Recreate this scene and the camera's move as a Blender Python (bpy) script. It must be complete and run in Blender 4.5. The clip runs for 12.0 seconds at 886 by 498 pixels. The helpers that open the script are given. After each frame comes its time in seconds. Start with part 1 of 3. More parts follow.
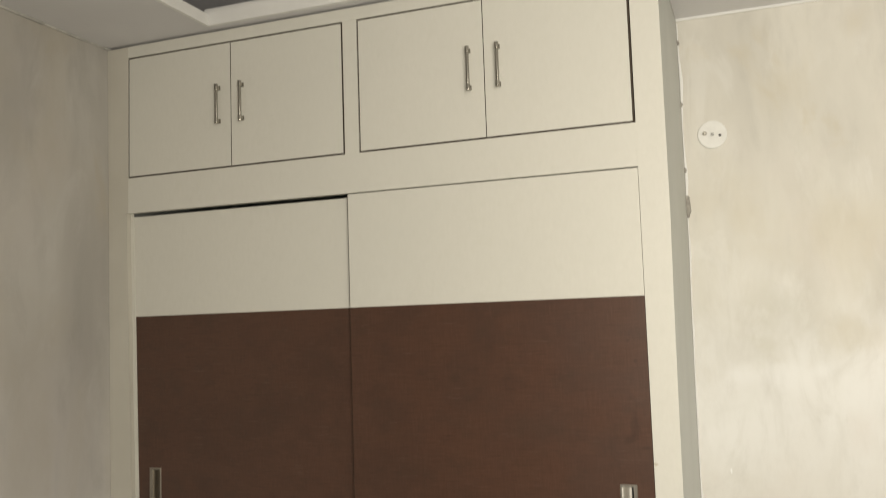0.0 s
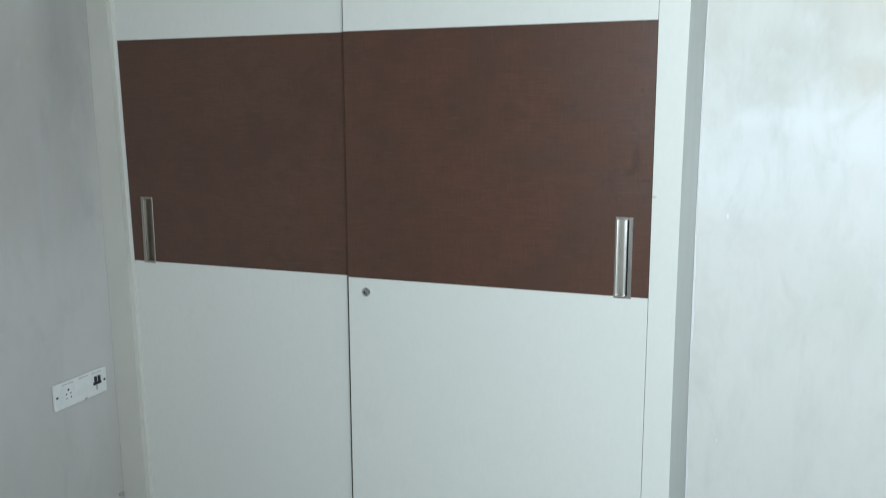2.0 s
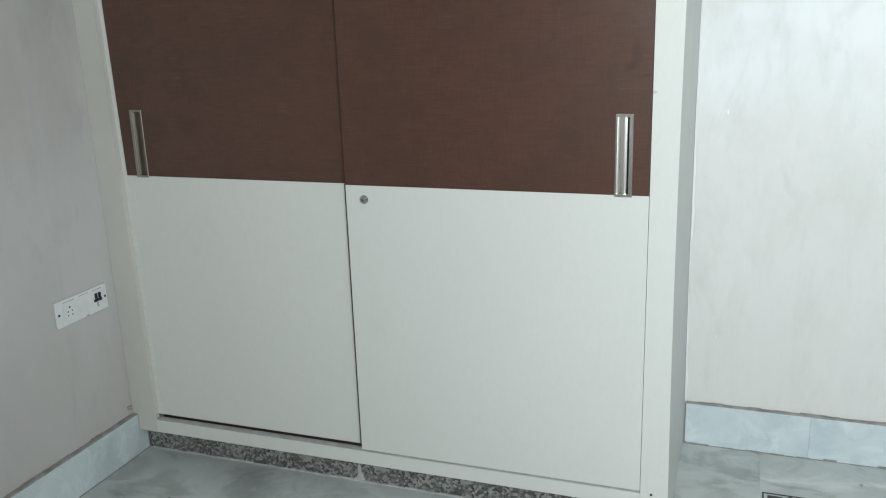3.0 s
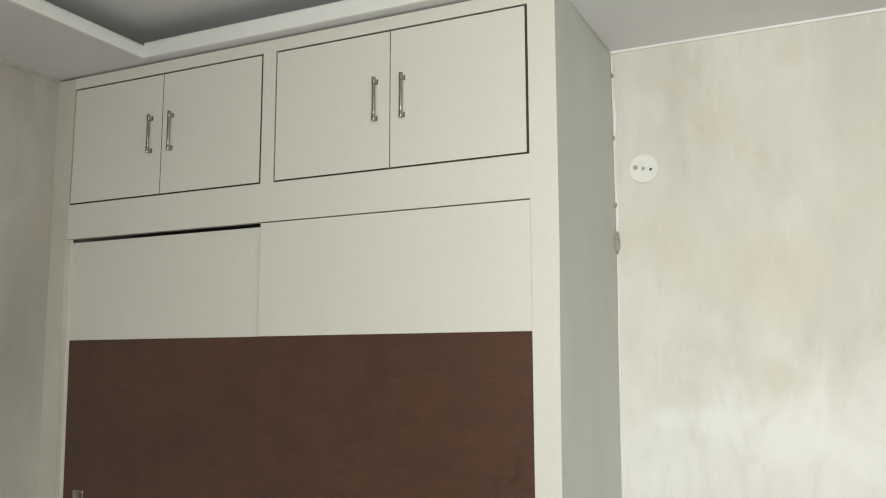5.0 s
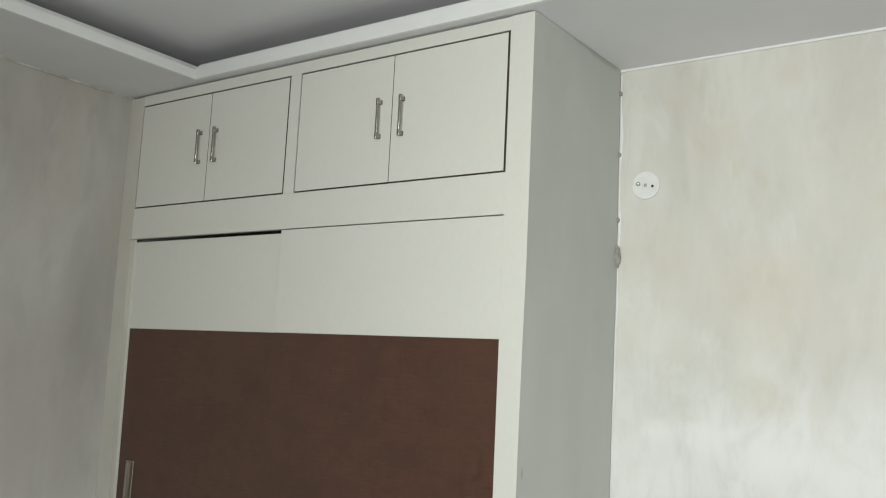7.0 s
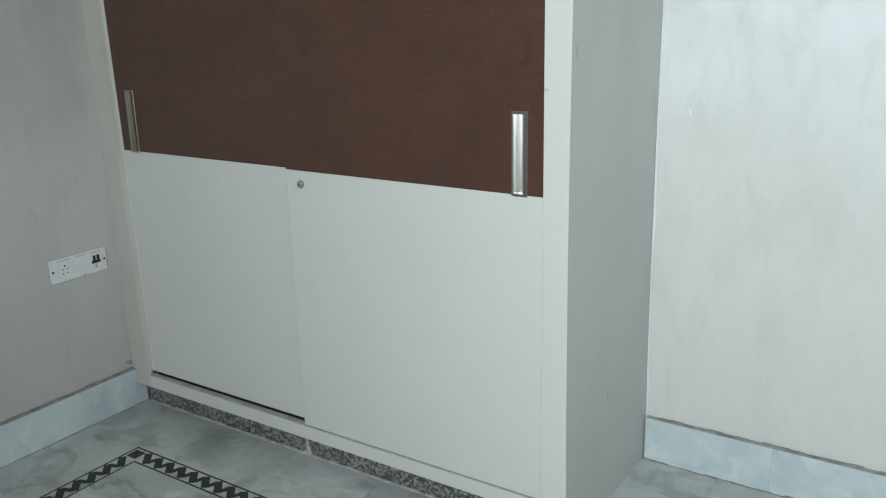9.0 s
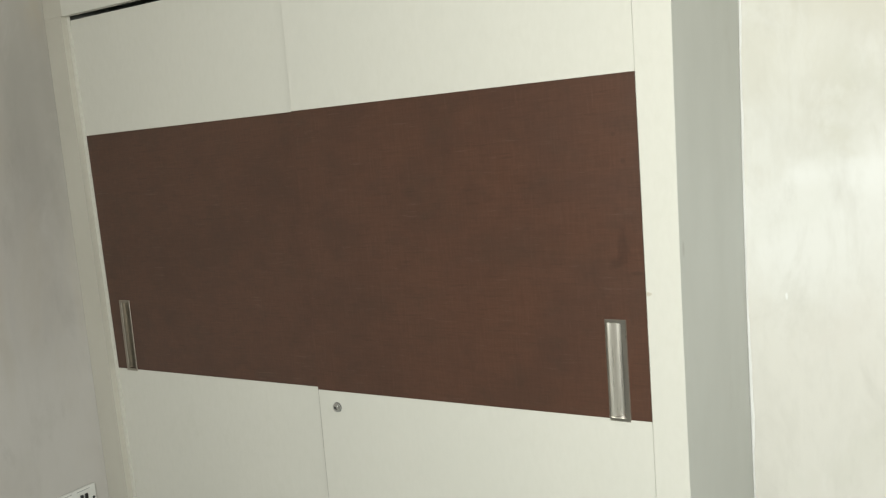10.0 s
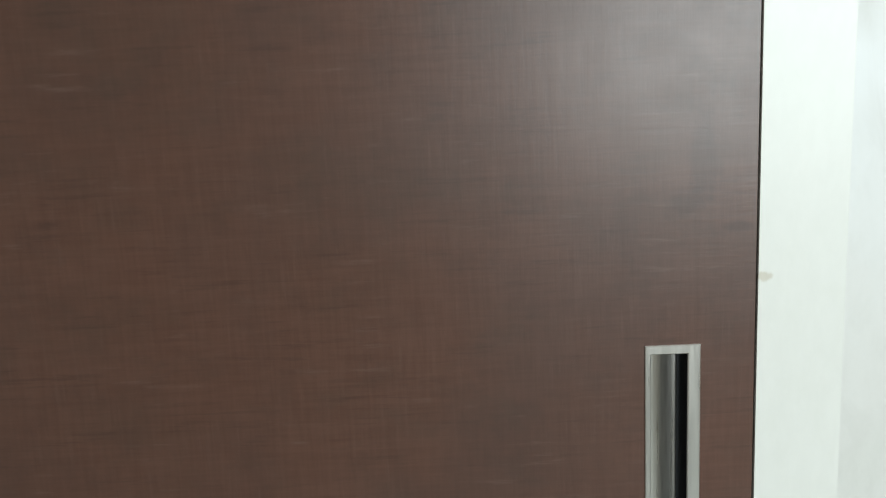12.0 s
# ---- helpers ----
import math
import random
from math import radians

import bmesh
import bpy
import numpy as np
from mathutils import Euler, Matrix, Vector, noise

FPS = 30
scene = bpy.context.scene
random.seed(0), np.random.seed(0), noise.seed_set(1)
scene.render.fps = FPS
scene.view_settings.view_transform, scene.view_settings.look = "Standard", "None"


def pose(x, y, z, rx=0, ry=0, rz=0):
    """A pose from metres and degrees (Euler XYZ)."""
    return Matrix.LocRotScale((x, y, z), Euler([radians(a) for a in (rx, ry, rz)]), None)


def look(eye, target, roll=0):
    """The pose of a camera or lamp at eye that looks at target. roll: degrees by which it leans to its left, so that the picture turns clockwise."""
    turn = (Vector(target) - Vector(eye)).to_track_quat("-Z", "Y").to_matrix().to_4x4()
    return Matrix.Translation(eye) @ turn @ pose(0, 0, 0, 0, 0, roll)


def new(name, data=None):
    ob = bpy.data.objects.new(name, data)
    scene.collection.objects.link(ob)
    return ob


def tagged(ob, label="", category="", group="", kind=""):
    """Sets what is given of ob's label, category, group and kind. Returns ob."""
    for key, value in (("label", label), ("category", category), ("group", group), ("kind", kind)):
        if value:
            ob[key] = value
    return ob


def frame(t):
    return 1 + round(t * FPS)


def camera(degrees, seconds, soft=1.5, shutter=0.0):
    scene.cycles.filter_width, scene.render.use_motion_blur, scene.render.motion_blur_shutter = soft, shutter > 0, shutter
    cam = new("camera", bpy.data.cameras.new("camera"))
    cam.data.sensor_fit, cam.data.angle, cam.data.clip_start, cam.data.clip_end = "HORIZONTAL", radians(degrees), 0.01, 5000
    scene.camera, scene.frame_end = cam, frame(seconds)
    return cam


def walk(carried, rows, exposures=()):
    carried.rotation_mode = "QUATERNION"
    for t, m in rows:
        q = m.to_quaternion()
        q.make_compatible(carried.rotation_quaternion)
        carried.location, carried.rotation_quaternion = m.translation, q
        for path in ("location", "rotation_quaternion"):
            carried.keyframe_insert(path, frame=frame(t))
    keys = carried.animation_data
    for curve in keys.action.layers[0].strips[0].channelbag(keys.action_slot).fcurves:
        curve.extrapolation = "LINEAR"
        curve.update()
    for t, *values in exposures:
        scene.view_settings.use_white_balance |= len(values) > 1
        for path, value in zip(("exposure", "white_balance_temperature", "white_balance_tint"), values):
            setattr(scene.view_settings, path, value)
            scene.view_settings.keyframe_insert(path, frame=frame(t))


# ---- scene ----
cam = camera(55.1, 12.0, soft=1.15, shutter=0.2)
PATH = [
    (0, (2.034, -2.322, 1.661), (1.347, -0.452, 1.836), -1.9),
    (0.5, (2.038, -2.309, 1.668), (1.362, -0.462, 2.032), -0.6),
    (1, (2.022, -2.276, 1.625), (1.339, -0.41, 1.856), -0.2),
    (1.5, (2.003, -2.261, 1.588), (1.323, -0.381, 1.542), -0.0),
    (2, (2.004, -2.232, 1.504), (1.318, -0.382, 1.175), -0.2),
    (2.5, (1.991, -2.24, 1.484), (1.323, -0.412, 1.02), -0.9),
    (3, (1.984, -2.219, 1.474), (1.323, -0.407, 0.947), -1.9),
    (3.5, (1.998, -2.217, 1.571), (1.352, -0.343, 1.306), -4.0),
    (3.7, (2.025, -2.222, 1.58), (1.385, -0.329, 1.487), -4.1),
    (5.3, (2.637, -2.079, 1.659), (1.715, -0.324, 1.927), 1.1),
    (5.5, (2.747, -2.075, 1.676), (1.765, -0.351, 1.934), 1.8),
    (6, (2.964, -2.069, 1.689), (1.861, -0.421, 1.95), 2.1),
    (6.5, (2.978, -2.069, 1.671), (1.866, -0.431, 1.956), 2.2),
    (6.7, (2.976, -2.051, 1.664), (1.851, -0.422, 1.947), 2.3),
    (8.3, (2.854, -1.935, 1.536), (1.721, -0.309, 1.269), 1.6),
    (8.5, (2.825, -1.897, 1.502), (1.698, -0.297, 1.088), 0.4),
    (9, (2.691, -1.879, 1.476), (1.629, -0.276, 0.925), -1.4),
    (9.5, (2.542, -1.832, 1.569), (1.497, -0.172, 1.177), -4.2),
    (10, (2.276, -1.654, 1.596), (1.254, 0.049, 1.363), -4.5),
    (10.2, (2.167, -1.577, 1.584), (1.171, 0.141, 1.347), -4.6),
    (10.5, (1.982, -1.467, 1.549), (1.07, 0.297, 1.316), -4.5),
    (10.7, (1.849, -1.373, 1.572), (1.117, 0.471, 1.315), -4.9),
    (11, (1.718, -1.25, 1.563), (1.222, 0.666, 1.272), -4.4),
    (11.2, (1.652, -1.137, 1.543), (1.232, 0.796, 1.242), -4.4),
    (11.5, (1.65, -0.922, 1.436), (1.157, 1.012, 1.299), -3.5),
    (11.7, (1.485, -0.8, 1.39), (1.351, 1.19, 1.244), -2.3),
    (12, (1.501, -0.676, 1.422), (1.489, 1.296, 1.088), -2.4),
]
EXPOSURES = [
    (0.0, 0.07, 7880, 10), (0.5, 0.04, 7350, 7), (1.0, 0.06, 6820, 7), (1.5, 0.17, 6200, 5), (2.0, 0.25, 5650, 1),
    (2.5, 0.27, 5700, 2), (3.0, 0.26, 5960, 4), (3.5, 0.40, 7100, 4), (5.5, -0.02, 6870, 6), (6.0, -0.03, 6720, 6),
    (6.5, -0.05, 6720, 6), (8.5, 0.12, 5720, 0), (9.0, 0.02, 5850, 2), (9.5, 0.20, 6480, 4), (10.0, 0.33, 6940, 4),
    (10.5, 0.43, 6650, 3), (11.0, 0.37, 6400, 4), (11.5, 0.35, 6410, 3), (12.0, 0.30, 6120, 2),
]
walk(cam, [(t, look(eye, target, roll)) for t, eye, target, roll in PATH], EXPOSURES)

# ---- world, sun, large lights ----
world = bpy.data.worlds.new("world")
scene.world = world
world.use_nodes = True
sky = world.node_tree.nodes.new("ShaderNodeTexSky")
sky.sky_type, sky.sun_disc = "NISHITA", False
sky.sun_elevation, sky.sun_rotation = radians(48), radians(20)
world.node_tree.links.new(sky.outputs[0], world.node_tree.nodes["Background"].inputs[0])
world.node_tree.nodes["Background"].inputs[1].default_value = 0.10

# The room: x to the east, y to the north, floor at z = 0.
ROOM_E, ROOM_S, WALL_N = 4.3, -3.0, 0.62
SOFFIT, TOP = 2.657, 2.785
RISE = 0.015  # the border climbs this much from the lip to the north wall
WIN = (2.05, 3.95, 1.20, 2.56)  # opening in the south wall: x0, x1, z0, z1

daylight = bpy.data.lights.new("window_daylight", "AREA")
daylight.shape, daylight.size, daylight.size_y = "RECTANGLE", WIN[1] - WIN[0] - 0.1, WIN[3] - WIN[2] - 0.1
daylight.energy, daylight.color = 66, (0.95, 0.97, 0.97)
daylight.spread = radians(150)
day = new("window_daylight", daylight)
day.matrix_world = look(((WIN[0] + WIN[1]) / 2, ROOM_S - 0.02, (WIN[2] + WIN[3]) / 2),
                        ((WIN[0] + WIN[1]) / 2, 0, (WIN[2] + WIN[3]) / 2 - 0.55))  # sky light falls inwards and down


# ---- materials ----
class Mat:
    """A node material: small wrappers for noise, ramps, mixes and bump in world metres."""

    def __init__(self, name, rough=0.5, metal=0.0, spec=0.5):
        self.m = bpy.data.materials.new(name)
        self.m.use_nodes = True
        self.t = self.m.node_tree
        self.b = self.t.nodes["Principled BSDF"]
        self.b.inputs["Roughness"].default_value = rough
        self.b.inputs["Metallic"].default_value = metal
        self.b.inputs["Specular IOR Level"].default_value = spec
        self.pos = self.t.nodes.new("ShaderNodeNewGeometry").outputs["Position"]

    def link(self, a, b):
        self.t.links.new(a, b)

    def scaled(self, sx, sy, sz, shift=0.0):
        n = self.t.nodes.new("ShaderNodeMapping")
        n.inputs["Scale"].default_value = (sx, sy, sz)
        n.inputs["Location"].default_value = (shift, shift * 0.7, shift * 1.3)
        self.link(self.pos, n.inputs["Vector"])
        return n.outputs[0]

    def noise(self, scale, detail=4.0, rough=0.55, stretch=(1, 1, 1), shift=0.0, warp=0.0):
        n = self.t.nodes.new("ShaderNodeTexNoise")
        n.inputs["Scale"].default_value = scale
        n.inputs["Detail"].default_value = detail
        n.inputs["Roughness"].default_value = rough
        n.inputs["Distortion"].default_value = warp
        self.link(self.scaled(*stretch, shift), n.inputs["Vector"])
        return n.outputs["Fac"]

    def ramp(self, fac, lo, hi, a=0.0, b=1.0):
        n = self.t.nodes.new("ShaderNodeMapRange")
        n.interpolation_type = "SMOOTHSTEP"
        for key, v in (("From Min", lo), ("From Max", hi), ("To Min", a), ("To Max", b)):
            n.inputs[key].default_value = v
        self.link(fac, n.inputs["Value"])
        return n.outputs[0]

    def math(self, op, a, b):
        n = self.t.nodes.new("ShaderNodeMath")
        n.operation = op
        for i, v in enumerate((a, b)):
            if isinstance(v, (int, float)):
                n.inputs[i].default_value = v
            else:
                self.link(v, n.inputs[i])
        return n.outputs[0]

    def mix(self, fac, a, b):
        n = self.t.nodes.new("ShaderNodeMix")
        n.data_type = "RGBA"
        self.link(fac, n.inputs[0])
        for i, v in ((6, a), (7, b)):
            if isinstance(v, tuple):
                n.inputs[i].default_value = (*v, 1)
            else:
                self.link(v, n.inputs[i])
        return n.outputs[2]

    def blob(self, cx, cz, rx, rz, wobble, axis=0, soft=0.7):
        """A stain with ragged edges round one place of a wall: 1 inside, 0 outside."""
        a = self.math("DIVIDE", self.math("SUBTRACT", self.axis(axis), cx), rx)
        b = self.math("DIVIDE", self.math("SUBTRACT", self.axis(2), cz), rz)
        d = self.math("SQRT", self.math("ADD", self.math("MULTIPLY", a, a), self.math("MULTIPLY", b, b)), 0.0)
        d = self.math("ADD", d, self.math("MULTIPLY", self.math("SUBTRACT", wobble, 0.5), 3.0))
        return self.ramp(d, 1.25, 1.25 - soft)

    def axis(self, i):
        n = self.t.nodes.new("ShaderNodeSeparateXYZ")
        self.link(self.pos, n.inputs[0])
        return n.outputs[i]

    def color(self, c):
        if isinstance(c, tuple):
            self.b.inputs["Base Color"].default_value = (*c, 1)
        else:
            self.link(c, self.b.inputs["Base Color"])

    def rough(self, r):
        self.link(r, self.b.inputs["Roughness"])

    def bump(self, height, strength, distance=0.002):
        n = self.t.nodes.new("ShaderNodeBump")
        n.inputs["Strength"].default_value = strength
        n.inputs["Distance"].default_value = distance
        self.link(height, n.inputs["Height"])
        self.link(n.outputs[0], self.b.inputs["Normal"])


def make_cream():
    k = Mat("cream_laminate", 0.42, spec=0.4)
    fine = k.noise(90, 4, 0.6, (1, 1, 0.4))
    cloth = k.noise(38, 5, 0.65, (1, 1, 0.7), 2.9)
    blot = k.noise(1.7, 4, 0.6, (1, 1, 0.7), 3.1)
    c = k.mix(k.ramp(fine, 0.25, 0.75), (0.724, 0.711, 0.655), (0.744, 0.731, 0.675))
    c = k.mix(k.ramp(cloth, 0.45, 0.75, 0.0, 0.35), c, (0.69, 0.68, 0.615))
    c = k.mix(k.ramp(blot, 0.35, 0.7, 0.0, 0.6), c, (0.70, 0.695, 0.64))
    smudge = k.noise(5.5, 5, 0.65, (1, 1, 0.55), 7.7)
    c = k.mix(k.ramp(smudge, 0.62, 0.80, 0.0, 0.3), c, (0.62, 0.605, 0.54))
    k.color(k.mix(k.math("MULTIPLY", k.blob(1.758, 1.274, 0.006, 0.004, cloth), 0.5), c, (0.45, 0.38, 0.26)))
    k.rough(k.ramp(blot, 0.3, 0.7, 0.36, 0.5))
    k.bump(cloth, 0.08, 0.0006)
    return k.m


def make_side(name, low, high, marks):
    k = Mat(name, 0.5, spec=0.3)
    blot = k.noise(2.2, 4, 0.6, (1, 1, 0.6), 1.7)
    c = k.mix(k.ramp(blot, 0.3, 0.72), low, high)
    smudge = k.noise(6.5, 4, 0.6, (1, 1, 0.5), 11.2)
    c = k.mix(k.ramp(smudge, 0.68, 0.80, 0.0, 0.25), c, (0.43, 0.42, 0.38))
    for row in marks:
        c = k.mix(k.math("MULTIPLY", k.blob(*row, smudge, 1), 0.5), c, (0.33, 0.32, 0.29))
    k.color(c)
    k.bump(k.noise(220, 2, 0.5), 0.1, 0.0006)
    return k.m


def make_brown():
    k = Mat("brown_linen_laminate", 0.45, spec=0.5)
    patchy = k.noise(16, 4, 0.6, (1, 1, 1), 12.4)
    across = k.noise(300, 4, 0.6, (0.07, 1, 1.0), 0.4)
    broad = k.noise(150, 3, 0.6, (0.09, 1, 1.0), 3.8)
    along = k.noise(280, 4, 0.6, (1.0, 1, 0.08), 5.3)
    weave = k.math("ADD", k.math("MULTIPLY", across, 0.44), k.math("ADD", k.math("MULTIPLY", along, 0.44), k.math("MULTIPLY", broad, 0.12)))
    blot = k.noise(6, 6, 0.68, (1, 1, 1), 2.2)
    c = k.mix(k.ramp(weave, 0.33, 0.67), (0.087, 0.0412, 0.0274), (0.109, 0.0536, 0.0364))
    c = k.mix(k.ramp(blot, 0.40, 0.66, 0.0, 0.42), c, (0.060, 0.0315, 0.0225))
    mottle = k.noise(26, 5, 0.7, (0.7, 1, 1), 19.6)
    c = k.mix(k.ramp(mottle, 0.48, 0.70, 0.0, 0.28), c, (0.052, 0.0305, 0.0225))
    olive = k.noise(11, 6, 0.7, (0.8, 1, 1.2), 31.5)
    c = k.mix(k.ramp(olive, 0.50, 0.68, 0.0, 0.3), c, (0.064, 0.0395, 0.0275))
    streak = k.noise(170, 4, 0.62, (0.08, 1, 1.0), 8.1)
    glint = k.math("MULTIPLY", k.ramp(streak, 0.56, 0.71, 0.0, 0.5), k.ramp(patchy, 0.45, 0.65))
    c = k.mix(glint, c, (0.138, 0.085, 0.065))
    thread = k.noise(230, 4, 0.62, (1.0, 1, 0.06), 23.9)
    c = k.mix(k.math("MULTIPLY", k.ramp(thread, 0.55, 0.72, 0.0, 0.26), k.ramp(patchy, 0.60, 0.38)), c, (0.135, 0.078, 0.058))
    gash = k.noise(210, 4, 0.62, (0.06, 1, 1.0), 17.3)
    c = k.mix(k.math("MULTIPLY", k.ramp(gash, 0.55, 0.69, 0.0, 0.42), k.ramp(patchy, 0.62, 0.40)), c, (0.048, 0.0245, 0.0175))
    for row in ((1.709, 1.372, 0.012, 0.040), (1.694, 1.336, 0.018, 0.014), (1.700, 1.600, 0.006, 0.005), (1.717, 1.544, 0.005, 0.005), (1.735, 1.316, 0.014, 0.005)):
        c = k.mix(k.math("MULTIPLY", k.blob(*row, mottle), 0.4), c, (0.045, 0.024, 0.018))
    k.color(c)
    k.rough(k.math("ADD", k.ramp(blot, 0.3, 0.7, 0.29, 0.36), k.math("MULTIPLY", weave, 0.06)))
    k.bump(weave, 0.22, 0.0006)
    return k.m


def make_plaster(name, a, b, white, stain, low, high, shift, dabs=(), stains=(), flecks=()):
    """Bare wall putty: vertical trowel streaks, warm stains, and a band of fresh white filler."""
    k = Mat(name, 0.55, spec=0.35)
    streak = k.noise(3.0, 4, 0.55, (1, 1, 0.32), shift, 0.3)
    cloud = k.noise(1.3, 5, 0.6, (1, 1, 0.8), shift + 4)
    spots = k.noise(3.6, 5, 0.6, (1, 1, 0.6), shift + 9, 0.5)
    c = k.mix(k.ramp(streak, 0.34, 0.68), a, b)
    z = k.axis(2)
    high_up = k.ramp(z, 1.1, 1.9, 0.2, 1.0)
    c = k.mix(k.math("MULTIPLY", k.ramp(cloud, 0.48, 0.70, 0.0, 0.75), high_up), c, stain)
    c = k.mix(k.math("MULTIPLY", k.ramp(spots, 0.57, 0.72, 0.0, 0.6), high_up), c, stain)
    c = k.mix(k.ramp(z, 1.0, 1.75, 0.75, 0.0), c, tuple((0.62 * x + 0.38 * y) * t for x, y, t in zip(b, white, (0.955, 0.94, 0.93))))
    wob = k.math("ADD", z, k.math("MULTIPLY", k.math("SUBTRACT", spots, 0.5), 0.9))
    band = k.math("MULTIPLY", k.math("SUBTRACT", 1.0, k.ramp(wob, low, high)), k.ramp(wob, low - 0.55, low - 0.05, 0.12, 1.0))
    patch = k.math("MULTIPLY", band, k.ramp(cloud, 0.30, 0.55, 0.3, 0.75))
    c = k.mix(patch, c, white)
    dab = k.noise(3.1, 5, 0.6, (1, 1, 0.9), shift + 15, 0.6)
    c = k.mix(k.ramp(dab, 0.58, 0.72, 0.0, 0.3), c, white)
    fine = k.noise(28, 5, 0.6, (1, 1, 0.35), shift + 2)
    grime = k.noise(7.5, 5, 0.62, (1, 1, 0.30), shift + 27, 0.4)
    smear = k.math("MULTIPLY", k.ramp(grime, 0.50, 0.76, 0.0, 0.42), k.ramp(wob, low - 0.2, high + 0.1, 0.45, 1.0))
    c = k.mix(smear, c, tuple(x * 0.80 for x in a))
    tint = k.noise(2.3, 4, 0.6, (1, 1, 0.7), shift + 41, 0.6)
    c = k.mix(k.ramp(tint, 0.54, 0.74, 0.0, 0.3), c, tuple(x * y for x, y in zip(b, (1.0, 0.95, 0.97))))
    c = k.mix(k.ramp(tint, 0.46, 0.26, 0.0, 0.25), c, tuple(x * y for x, y in zip(a, (0.96, 1.0, 0.95))))
    wipe = k.noise(6.0, 5, 0.65, (1, 1, 0.45), shift + 53, 0.7)
    c = k.mix(k.ramp(wipe, 0.54, 0.70, 0.0, 0.4), c, tuple(0.5 * (x + y) for x, y in zip(b, white)))
    c = k.mix(k.ramp(wipe, 0.44, 0.28, 0.0, 0.28), c, tuple(x * 0.94 for x in a))
    for row in stains:
        c = k.mix(k.math("MULTIPLY", k.blob(*row, grime, soft=1.2), 0.4), c, stain)
    for row in dabs:
        c = k.mix(k.math("MULTIPLY", k.blob(*row, spots, soft=1.1), 0.6), c, white)
    for row in flecks:
        c = k.mix(k.blob(*row, fine), c, (0.90, 0.90, 0.89))
    c = k.mix(k.ramp(fine, 0.45, 0.8, 0.0, 0.14), c, (0.50, 0.48, 0.44))
    k.color(c)
    k.rough(k.ramp(spots, 0.3, 0.7, 0.42, 0.65))
    k.bump(k.math("ADD", k.math("MULTIPLY", fine, 0.15), spots), 0.22, 0.005)
    return k.m


def make_paint():
    k = Mat("ceiling_paint", 0.7, spec=0.3)
    n = k.noise(1.6, 4)
    k.color(k.mix(k.ramp(n, 0.3, 0.7), (0.745, 0.735, 0.755), (0.80, 0.79, 0.805)))
    k.bump(k.noise(70, 3), 0.12, 0.001)
    return k.m


def make_trim_paint():
    k = Mat("white_trim_paint", 0.5)
    n = k.noise(5, 4)
    k.color(k.mix(k.ramp(n, 0.3, 0.7), (0.80, 0.80, 0.79), (0.86, 0.86, 0.85)))
    k.bump(k.noise(40, 3), 0.15, 0.001)
    return k.m


def make_marble(name, pale, grey, dark, vein_amount, scale=1.0, smoke=0.0):
    """Clouded marble; every slab shows another part of the stone and another tone."""
    k = Mat(name, 0.22, spec=0.5)
    luck = k.t.nodes.new("ShaderNodeObjectInfo").outputs["Random"]
    jump = k.t.nodes.new("ShaderNodeVectorMath")
    jump.operation = "ADD"
    k.link(k.pos, jump.inputs[0])
    k.link(k.math("MULTIPLY", luck, 9.0), jump.inputs[1])
    k.pos = jump.outputs[0]
    cloud = k.noise(2.4 * scale, 6, 0.6, (1, 0.6, 1), 1.3, 0.8)
    vein = k.noise(1.9 * scale, 7, 0.62, (0.7, 1.25, 1), 6.2, 1.6)
    c = k.mix(k.ramp(cloud, 0.32, 0.68), pale, grey)
    haze = k.noise(7.0 * scale, 6, 0.62, (0.85, 1.1, 1), 3.4, 0.9)
    c = k.mix(k.ramp(haze, 0.50, 0.66, 0.0, smoke), c, tuple(0.5 * (x + y) for x, y in zip(grey, dark)))
    c = k.mix(k.ramp(haze, 0.47, 0.33, 0.0, smoke), c, tuple(x * 1.14 for x in pale))
    thin = k.math("ABSOLUTE", k.math("SUBTRACT", vein, 0.5), 0.0)
    fleck = k.math("MULTIPLY", k.math("SUBTRACT", 1.0, k.ramp(thin, 0.0, 0.035)), k.ramp(cloud, 0.45, 0.6))
    c = k.mix(k.math("MULTIPLY", fleck, vein_amount), c, dark)
    k.color(k.mix(k.ramp(luck, 0.0, 1.0, 0.0, 0.12), c, grey))
    k.rough(k.ramp(cloud, 0.3, 0.7, 0.25, 0.42))
    k.bump(k.noise(14, 3), 0.05, 0.001)
    return k.m


def make_granite():
    k = Mat("speckled_granite", 0.35)
    v = k.t.nodes.new("ShaderNodeTexVoronoi")
    v.inputs["Scale"].default_value = 120
    k.link(k.scaled(1, 1, 1), v.inputs["Vector"])
    cell = k.t.nodes.new("ShaderNodeSeparateXYZ")
    k.link(v.outputs["Color"], cell.inputs[0])
    n = k.noise(60, 4, 0.7)
    c = k.mix(k.ramp(cell.outputs[0], 0.15, 0.85), (0.085, 0.082, 0.076), (0.36, 0.345, 0.32))
    c = k.mix(k.ramp(n, 0.5, 0.62, 0.0, 0.6), c, (0.17, 0.160, 0.146))
    dusty = k.noise(9, 4, 0.6, (1, 1, 1), 4.4)
    c = k.mix(k.ramp(dusty, 0.50, 0.72, 0.0, 0.55), c, (0.24, 0.23, 0.21))
    k.color(k.mix(k.ramp(cell.outputs[1], 0.86, 0.93), c, (0.05, 0.049, 0.047)))
    return k.m


